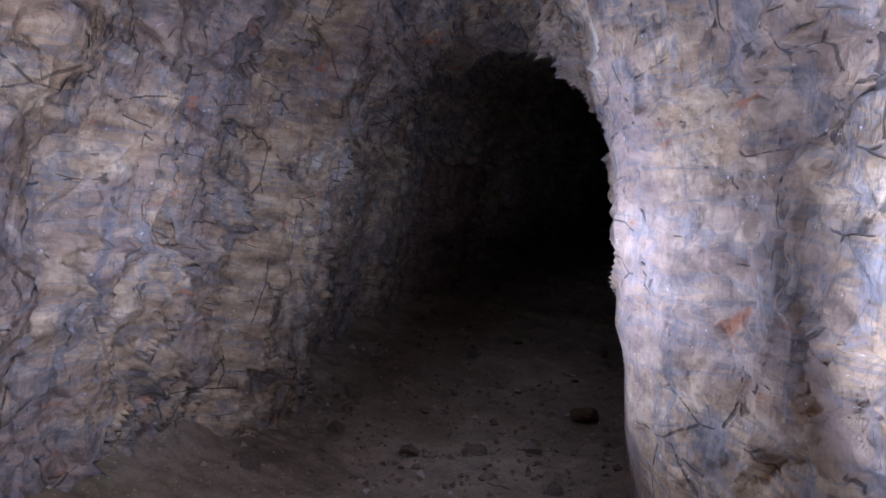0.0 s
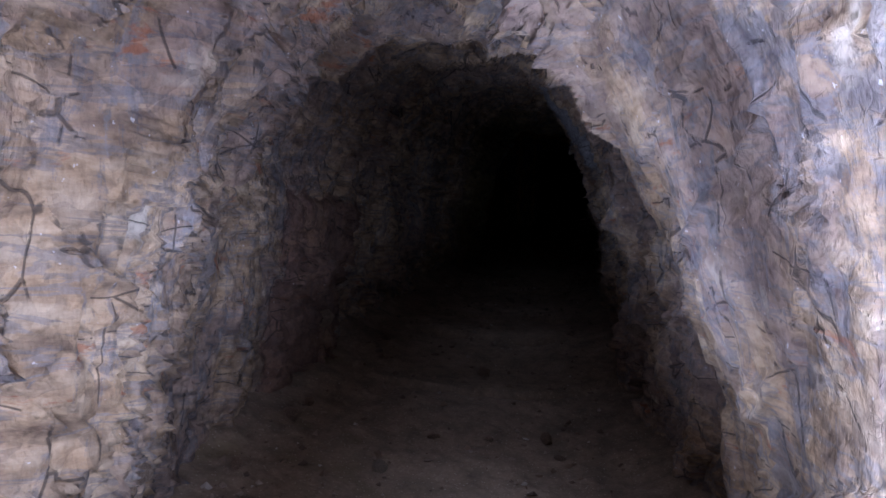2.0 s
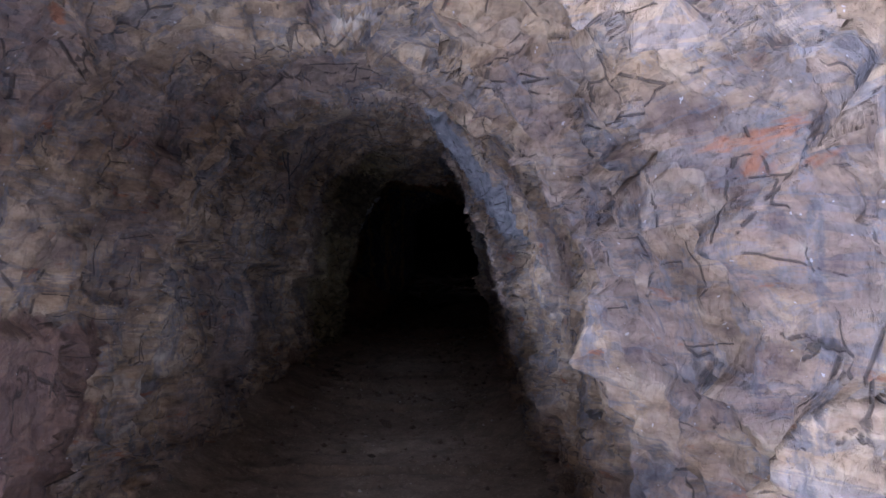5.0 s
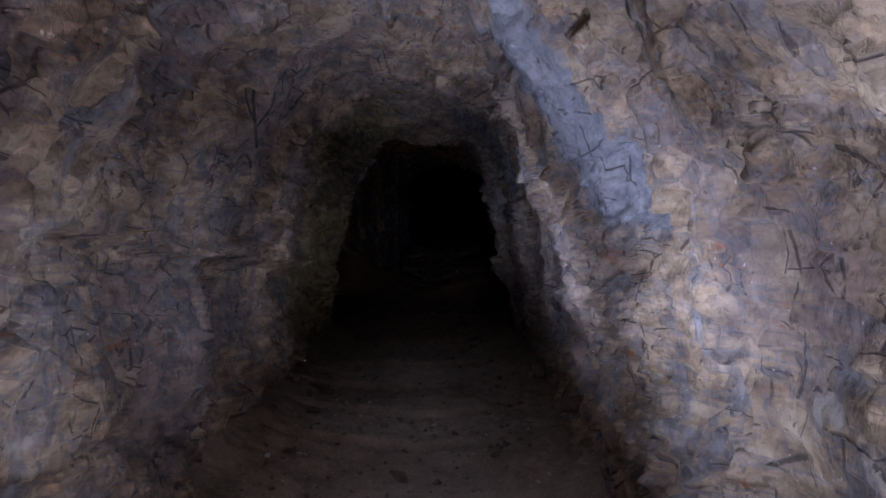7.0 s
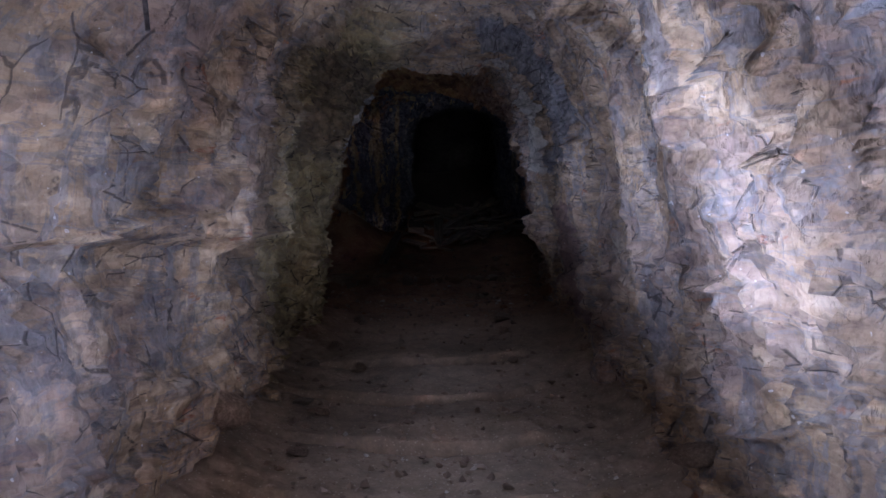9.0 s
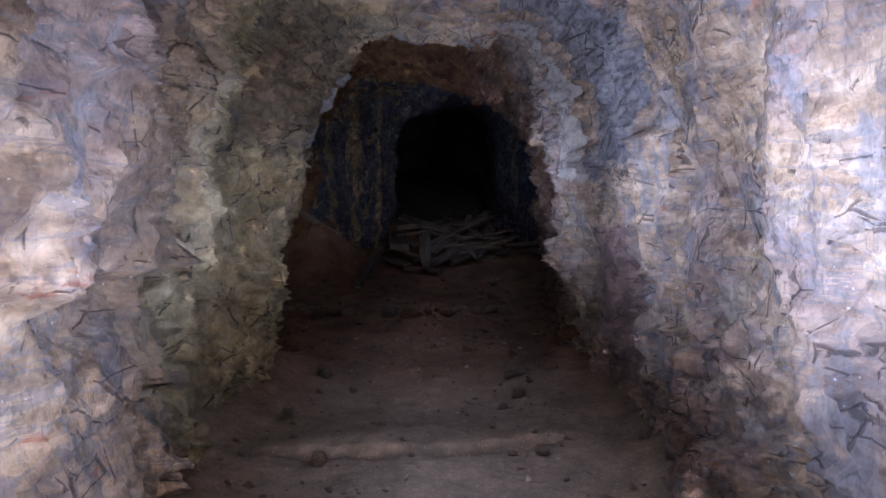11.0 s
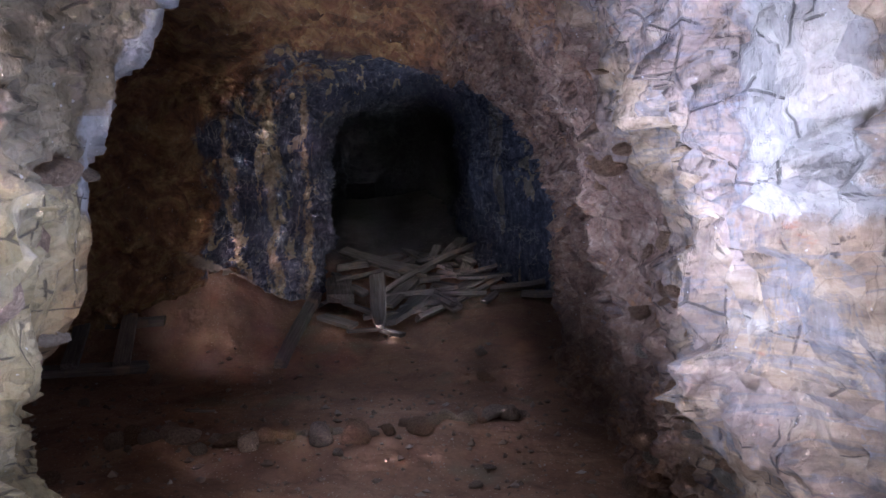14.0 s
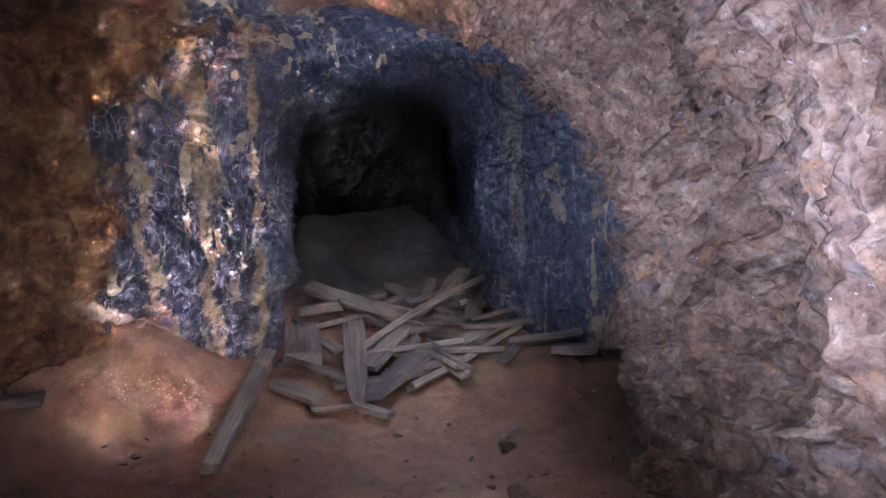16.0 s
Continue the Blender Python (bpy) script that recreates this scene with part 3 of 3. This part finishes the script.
def ground():
    ys = np.concatenate([np.arange(-2, 1, 0.05), np.arange(1, 16.6, 0.014), np.arange(16.6, 26, 0.05)])
    u = np.linspace(0, 1, 190)
    y, u = np.meshgrid(ys, u, indexing="ij")
    l, r = eased(LEFT, y) - 0.35 - eased(UNDERCUT, y), eased(RIGHT, y) + 0.35
    x = l + (r - l) * u
    z = floor_height(x, y)
    q = np.stack([x, y, 0 * x], -1).reshape(-1, 3)
    bumps = 0.06 * fbm(q, 1.3, 3, 201) + 0.03 * fbm(q, 5, 3, 211) + 0.010 * fbm(q, 26, 3, 221)
    lumps, edge = facets(q * np.array((11, 11, 1)), 231)
    bumps += 0.012 * np.clip(lumps, 0, 1) * smooth(0.0, 0.15, fbm(q, 1.9, 2, 241))
    z = z + bumps.reshape(x.shape)
    for k, ly in enumerate(LEDGES):
        bow = ly + 0.12 * (x + 0.1) ** 2 + 0.07 * fbm(q * (1, 0.2, 1), 3.0, 3, 251 + k).reshape(x.shape)
        d = y - bow
        hold = smooth(0.75, 0.35, np.abs(x + 0.02))
        z = z + hold * (0.028 * smooth(-0.006, 0.012, d) * smooth(0.45, 0.0, d) - 0.16 * smooth(0.032, 0.012, np.abs(d + 0.012)))
    lip = y - (13.72 + 0.25 * (x + 0.1) ** 2 + 0.1 * fbm(q, 2.5, 3, 271).reshape(x.shape))
    z = z + 0.05 * smooth(-0.5, -0.02, lip) * smooth(0.03, 0.0, lip) * smooth(1.2, 0.7, np.abs(x + 0.2))
    return np.stack([x, y, z], -1)


earth = ground()
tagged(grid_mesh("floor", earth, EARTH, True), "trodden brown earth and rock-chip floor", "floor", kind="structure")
EARTH_ROW_Y = earth[:, 0, 1]


def ground_at(x, y):
    i = int(np.clip(np.searchsorted(EARTH_ROW_Y, y), 0, len(EARTH_ROW_Y) - 1))
    return float(np.interp(x, earth[i, :, 0], earth[i, :, 2]))


# ---- helpers for things ----
def mesh_from(bm, name, material, smooth_shading=False):
    mesh = bpy.data.meshes.new(name)
    bm.to_mesh(mesh)
    bm.free()
    mesh.materials.append(material)
    if smooth_shading:
        mesh.polygons.foreach_set("use_smooth", [True] * len(mesh.polygons))
    return mesh


def part(name, bm, material, parent, label=""):
    ob = new(name, mesh_from(bm, name, material))
    ob.parent = parent
    return tagged(ob, label)


def broken_stone(seed, flatness=0.65):
    """A chipped stone about one unit across: a ball cut by random planes."""
    rng = random.Random(seed)
    bm = bmesh.new()
    bmesh.ops.create_icosphere(bm, subdivisions=3, radius=0.5)
    for _ in range(9):
        way = Vector((rng.gauss(0, 1), rng.gauss(0, 1), rng.gauss(0, 1))).normalized()
        far = rng.uniform(0.24, 0.42)
        for v in bm.verts:
            over = v.co.dot(way) - far
            if over > 0:
                v.co -= way * over * 0.96
    for v in bm.verts:
        v.co += 0.04 * noise.noise_vector(v.co * 5 + Vector((seed, 0, 0))) + 0.016 * noise.noise_vector(v.co * 14 + Vector((0, seed, 0)))
        v.co.z *= flatness
    return bm


def plank_bm(length, width, thick, seed, split=0.0):
    """A rough sawn board along x with worn edges, a slight bow and ragged ends."""
    rng = random.Random(seed)
    bm = bmesh.new()
    bmesh.ops.create_cube(bm, size=1.0)
    bmesh.ops.scale(bm, vec=(length, width, thick), verts=bm.verts)
    lengthwise = [e for e in bm.edges if abs((e.verts[0].co - e.verts[1].co).x) > length * 0.5]
    bmesh.ops.subdivide_edges(bm, edges=lengthwise, cuts=7, use_grid_fill=True)
    bow, twist = rng.uniform(-0.03, 0.03) * length, rng.uniform(-0.12, 0.12)
    for v in bm.verts:
        u = v.co.x / (length / 2)
        v.co.y *= 1 - split * max(0.0, u) ** 2 - 0.06 * rng.random()
        v.co.z += bow * (1 - u * u) + v.co.y * twist * u
        if abs(u) > 0.99:
            v.co.x += rng.uniform(-0.5, 0.1) * width * 0.5 * (1 if u > 0 else -1)
        v.co += Vector((0, rng.uniform(-1, 1), rng.uniform(-1, 1))) * thick * 0.05
    bmesh.ops.bevel(bm, geom=bm.edges, offset=min(thick, width) * 0.09, segments=1, affect="EDGES")
    return bm


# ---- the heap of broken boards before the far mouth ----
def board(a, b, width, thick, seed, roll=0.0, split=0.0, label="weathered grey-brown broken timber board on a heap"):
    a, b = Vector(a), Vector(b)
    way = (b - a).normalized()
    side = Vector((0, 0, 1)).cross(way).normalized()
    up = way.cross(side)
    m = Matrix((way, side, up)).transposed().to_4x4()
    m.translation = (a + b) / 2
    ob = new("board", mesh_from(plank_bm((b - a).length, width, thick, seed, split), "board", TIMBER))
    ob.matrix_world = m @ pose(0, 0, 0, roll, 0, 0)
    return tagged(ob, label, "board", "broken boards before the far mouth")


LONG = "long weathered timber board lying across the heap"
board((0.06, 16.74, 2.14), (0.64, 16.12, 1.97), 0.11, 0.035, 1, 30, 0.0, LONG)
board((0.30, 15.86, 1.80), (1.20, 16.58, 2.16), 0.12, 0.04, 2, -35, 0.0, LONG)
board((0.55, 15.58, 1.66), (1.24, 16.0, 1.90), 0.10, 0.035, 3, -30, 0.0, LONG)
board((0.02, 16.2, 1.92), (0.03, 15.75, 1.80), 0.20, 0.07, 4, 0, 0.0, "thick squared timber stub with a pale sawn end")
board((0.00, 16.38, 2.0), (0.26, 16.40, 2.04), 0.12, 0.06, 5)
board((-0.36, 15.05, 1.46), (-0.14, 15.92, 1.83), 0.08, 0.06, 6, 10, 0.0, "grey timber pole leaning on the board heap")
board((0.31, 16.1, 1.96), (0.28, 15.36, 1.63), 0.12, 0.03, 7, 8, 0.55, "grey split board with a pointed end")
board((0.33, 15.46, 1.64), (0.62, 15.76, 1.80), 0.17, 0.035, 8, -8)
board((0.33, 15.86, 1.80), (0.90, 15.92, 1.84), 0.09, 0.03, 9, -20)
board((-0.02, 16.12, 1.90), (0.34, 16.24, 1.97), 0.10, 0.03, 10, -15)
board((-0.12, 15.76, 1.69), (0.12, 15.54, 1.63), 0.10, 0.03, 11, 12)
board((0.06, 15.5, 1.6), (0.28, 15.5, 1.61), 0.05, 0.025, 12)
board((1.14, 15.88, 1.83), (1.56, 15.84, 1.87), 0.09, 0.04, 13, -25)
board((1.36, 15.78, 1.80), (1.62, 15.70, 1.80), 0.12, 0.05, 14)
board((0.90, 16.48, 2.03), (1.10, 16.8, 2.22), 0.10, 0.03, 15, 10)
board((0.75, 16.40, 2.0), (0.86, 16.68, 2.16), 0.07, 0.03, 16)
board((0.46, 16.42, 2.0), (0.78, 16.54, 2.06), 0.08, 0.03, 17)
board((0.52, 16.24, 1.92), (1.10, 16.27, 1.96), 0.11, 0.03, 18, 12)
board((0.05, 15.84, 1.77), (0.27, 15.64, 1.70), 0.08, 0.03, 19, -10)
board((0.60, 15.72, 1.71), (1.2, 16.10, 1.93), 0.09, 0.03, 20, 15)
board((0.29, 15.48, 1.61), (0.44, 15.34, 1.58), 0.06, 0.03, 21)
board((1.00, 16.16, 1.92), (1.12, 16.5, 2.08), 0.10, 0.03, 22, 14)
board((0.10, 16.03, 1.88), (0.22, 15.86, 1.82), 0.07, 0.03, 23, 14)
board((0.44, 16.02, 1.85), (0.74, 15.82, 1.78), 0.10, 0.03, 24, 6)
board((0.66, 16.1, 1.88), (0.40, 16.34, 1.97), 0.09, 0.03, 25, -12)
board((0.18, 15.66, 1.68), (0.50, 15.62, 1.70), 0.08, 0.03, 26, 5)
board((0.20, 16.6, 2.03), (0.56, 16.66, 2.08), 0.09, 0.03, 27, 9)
HEAP = random.Random(77)
for n in range(34):
    x, y = HEAP.uniform(-0.02, 1.15), HEAP.uniform(15.62, 16.75)
    turn, long = HEAP.uniform(-75, 75), HEAP.uniform(0.16, 0.5)
    dx, dy = 0.5 * long * math.cos(radians(turn)), 0.5 * long * math.sin(radians(turn))
    lift = HEAP.uniform(0.02, 0.1)
    ends = [(x + k * dx, y + k * dy, ground_at(x + k * dx, y + k * dy) + lift + 0.03 * HEAP.random()) for k in (-1, 1)]
    board(*ends, HEAP.uniform(0.05, 0.12), HEAP.uniform(0.02, 0.04), 300 + n, HEAP.uniform(-25, 25), HEAP.choice((0.0, 0.0, 0.4)))
splinter = new("splinter", mesh_from(plank_bm(0.17, 0.025, 0.012, 31, 0.6), "splinter", TIMBER))
splinter.matrix_world = pose(-0.72, 14.35, ground_at(-0.72, 14.35) + 0.008, 0, 0, -20)
tagged(splinter, "small pale wood splinter lying on brown earth", "splinter")


# ---- the ladder lying on the dirt slope in the chamber ----
def ladder():
    thing = new("wooden_ladder")
    thing.matrix_world = pose(-1.5, 15.12, 1.625, 18.5, 0, 3)
    tagged(thing, "short grey wooden ladder lying flat on a dirt slope", "ladder")
    for n, y in enumerate((-0.32, 0.32)):
        rail = part("rail", plank_bm(0.9, 0.075, 0.05, 40 + n), TIMBER, thing)
        rail.matrix_local = pose(-0.05, y, 0)
    for n, x in enumerate((0.22, -0.06, -0.34)):
        rung = part("rung", plank_bm(0.72, 0.095, 0.028, 50 + n), TIMBER, thing)
        rung.matrix_local = pose(x, 0, 0.042, 0, 0, 96)


ladder()


# ---- a dry root hanging from the left shoulder of the drift ----
def hanging_root():
    m = Nodes("dry_root", 0.9)
    bark = m.done(m.ramp(m.noise(60, 4), (0.3, (0.03, 0.025, 0.025)), (0.7, (0.13, 0.12, 0.13))), m.bump(m.noise(90, 3), 0.5, 0.003))
    thing = new("hanging_root")
    thing.location = (-0.6, 7.9, 2.56)
    tagged(thing, "dark dry root with forked strands hanging on rock", "root")

    def strand(points, radius):
        curve = bpy.data.curves.new("strand", "CURVE")
        curve.dimensions, curve.bevel_depth, curve.bevel_resolution, curve.use_fill_caps = "3D", radius, 2, True
        line = curve.splines.new("POLY")
        line.points.add(len(points) - 1)
        for k, (p, c) in enumerate(zip(line.points, points)):
            p.co, p.radius = (*c, 1), 1.0 - 0.5 * k / len(points)
        ob = new("strand", curve)
        mesh = bpy.data.meshes.new_from_object(ob)
        bpy.data.objects.remove(ob)
        mesh.materials.clear()
        mesh.materials.append(bark)
        strand_ob = new("strand", mesh)
        strand_ob.parent = thing

    strand(((0.0, 0.0, 0.09), (0.012, 0, 0.03), (0.006, 0, -0.06), (0.016, 0, -0.14), (0.024, 0, -0.24)), 0.008)
    strand(((0.016, 0, -0.14), (-0.005, 0.01, -0.1), (-0.02, 0.01, -0.06), (-0.03, 0.01, 0.02)), 0.005)
    strand(((0.022, 0, -0.16), (0.045, 0.02, -0.12), (0.07, 0.03, -0.08), (0.08, 0.04, -0.02)), 0.005)
    strand(((0.0, 0.0, 0.09), (-0.02, 0, 0.075), (-0.015, 0, 0.05), (0.01, 0, 0.04), (0.022, 0, 0.06), (0.01, 0, 0.085)), 0.011)


hanging_root()

# ---- loose stones ----
SHAPES = {m: [mesh_from(broken_stone(s, f), "stone", m, True) for s, f in ((1, 0.7), (2, 0.5), (3, 0.8), (4, 0.6), (5, 0.9))] for m in (STONE, RUSTY_STONE, PALE_STONE)}
RNG = random.Random(11)


def stone(x, y, size, material=STONE, z=None, label="grey-brown broken stone lying on the earth floor", group="loose stones on the floor", name="stone"):
    ob = new(name, RNG.choice(SHAPES[material]))
    z = ground_at(x, y) + 0.16 * size if z is None else z
    stretch = Vector((RNG.uniform(0.8, 1.3), RNG.uniform(0.7, 1.1), RNG.uniform(0.7, 1.1))) * size
    ob.matrix_world = pose(x, y, z, RNG.uniform(-20, 20), RNG.uniform(-20, 20), RNG.uniform(0, 360)) @ Matrix.Diagonal((*stretch, 1))
    return tagged(ob, label, "stone", group)


stone(0.54, 4.05, 0.17, RUSTY_STONE, label="squared rusty-yellow rock lump on the earth floor")
stone(0.42, 3.5, 0.10, PALE_STONE, label="pale broken stone lying on the earth floor")
stone(0.20, 3.35, 0.11, label="flat grey stone lying on the earth floor")
stone(-0.55, 3.6, 0.14)
stone(-0.42, 3.2, 0.09)
for n in range(120):
    y = RNG.choice((RNG.uniform(2.4, 5.5), RNG.uniform(5, 12), RNG.uniform(8.5, 14.2), RNG.uniform(12.2, 15.0)))
    l, r = float(eased(LEFT, y)) + 0.12, float(eased(RIGHT, y)) - 0.12
    l = max(l, -1.4)
    u = RNG.random()
    x = l + (r - l) * (u if RNG.random() < 0.45 else (0.22 * u if u < 0.5 else 1 - 0.22 * u))
    size = 0.028 + 0.09 * RNG.random() ** 3
    stone(x, y, size, RNG.choice((STONE, STONE, STONE, PALE_STONE)) if y < 11.5 else RNG.choice((STONE, RUSTY_STONE, RUSTY_STONE)),
          label="grey-brown broken stone lying on the earth floor" if y < 11.5 else "small rust-brown stone lying on red earth")
for n in range(26):
    x = -1.0 + 1.9 * n / 25
    y = 13.66 + 0.25 * (x + 0.1) ** 2 + RNG.uniform(-0.09, 0.05)
    stone(x, y, RNG.uniform(0.05, 0.17), RNG.choice((STONE, RUSTY_STONE)), label="flat stone in the low sill across the floor", group="stones of the sill")


def rim_rock(y, z, size, material, side, label, sunk=-0.08):
    """A lump bedded in the wall at the chamber's mouth."""
    i = int(np.clip(np.searchsorted(ROWS_Y, y), 0, len(ROWS_Y) - 1))
    line = rock[i, cut_r:] if side > 0 else rock[i, : cut_l + 1]
    k = int(np.argmin(np.abs(line[:, 2] - z)))
    stone(float(line[k, 0]) + side * sunk * size, y, size, material, float(line[k, 2]), label, "lumps bedded in the chamber mouth", "rock_lump")


ORANGE = "rounded orange-brown rock lump bedded in the wall"
PALE = "pale crystalline rock lump bedded in the wall"
for n in range(64):
    y = min(13.4, max(11.95, RNG.gauss(12.35, 0.28)))
    low = float(eased(FLOOR, y))
    z = low + 0.06 + (1.4 if y < 12.6 else 0.4) * RNG.random() ** 1.3
    rusty = RNG.random() < 0.85
    rim_rock(y, z, 0.05 + 0.09 * RNG.random() ** 1.6, RUSTY_STONE if rusty else PALE_STONE, 1, ORANGE if rusty else PALE)
rim_rock(12.12, 2.02, 0.19, PALE_STONE, -1, "white blocky rock jutting from the chamber mouth", 0.25)
rim_rock(12.25, 1.75, 0.2, STONE, -1, "grey broken rock jutting from the chamber mouth", 0.2)
for n in range(14):
    y = RNG.uniform(11.5, 12.3)
    rim_rock(y, float(eased(FLOOR, y)) + RNG.uniform(0.05, 1.3), RNG.uniform(0.07, 0.16), STONE, -1, "grey broken rock bedded in the wall", 0.2)
for n in range(16):
    y = RNG.uniform(2.6, 11.0)
    side = RNG.choice((-1, 1))
    rim_rock(y, float(eased(FLOOR, y)) + RNG.uniform(0.08, 0.5), RNG.uniform(0.08, 0.18), STONE, side, "broken rock bedded at the foot of the wall")


# ---- rock chips trodden into the floor ----
def chips(count):
    rng = np.random.default_rng(5)
    y = rng.uniform(1.5, 15.6, count)
    near = rng.random(count) < 0.5
    y = np.where(near, rng.choice([3.2, 4.0, 9.4, 12.8, 14.0], count) + rng.normal(0, 0.5, count), y)
    l, r = np.maximum(eased(LEFT, y), -1.7) + 0.08, eased(RIGHT, y) - 0.08
    x = l + (r - l) * rng.random(count)
    size = 0.006 + 0.02 * rng.random(count) ** 3
    corner = np.array([(1, 0, 0), (0, 1, 0), (-1, 0, 0), (0, -1, 0), (0, 0, 1), (0, 0, -1)], float)
    faces = np.array([(0, 1, 4), (1, 2, 4), (2, 3, 4), (3, 0, 4), (1, 0, 5), (2, 1, 5), (3, 2, 5), (0, 3, 5)])
    verts = corner[None] * rng.uniform(0.5, 1.3, (count, 6, 1)) + rng.normal(0, 0.18, (count, 6, 3))
    turn = rng.uniform(0, 6.28, count)
    c, s = np.cos(turn)[:, None], np.sin(turn)[:, None]
    vx, vy = verts[..., 0] * c - verts[..., 1] * s, verts[..., 0] * s + verts[..., 1] * c
    z = np.array([ground_at(a, b) for a, b in zip(x, y)])
    places = np.stack([vx, vy, verts[..., 2] * 0.7], -1) * size[:, None, None] + np.stack([x, y, z + 0.25 * size], 1)[:, None]
    mesh = bpy.data.meshes.new("rock_chips")
    mesh.from_pydata(places.reshape(-1, 3).tolist(), [], (faces[None] + 6 * np.arange(count)[:, None, None]).reshape(-1, 3).tolist())
    m = Nodes("chip_stone", 0.85)
    rnd = m.tree.nodes.new("ShaderNodeNewGeometry").outputs["Random Per Island"]
    mesh.materials.append(m.done(m.ramp(rnd, (0.0, (0.11, 0.075, 0.055)), (0.5, (0.2, 0.14, 0.1)), (0.93, (0.27, 0.21, 0.17)), (1.0, (0.45, 0.42, 0.38)))))
    tagged(new("rock_chips", mesh), "small rock chips and gravel scattered on the earth floor", "gravel", kind="stuff")


chips(4500)
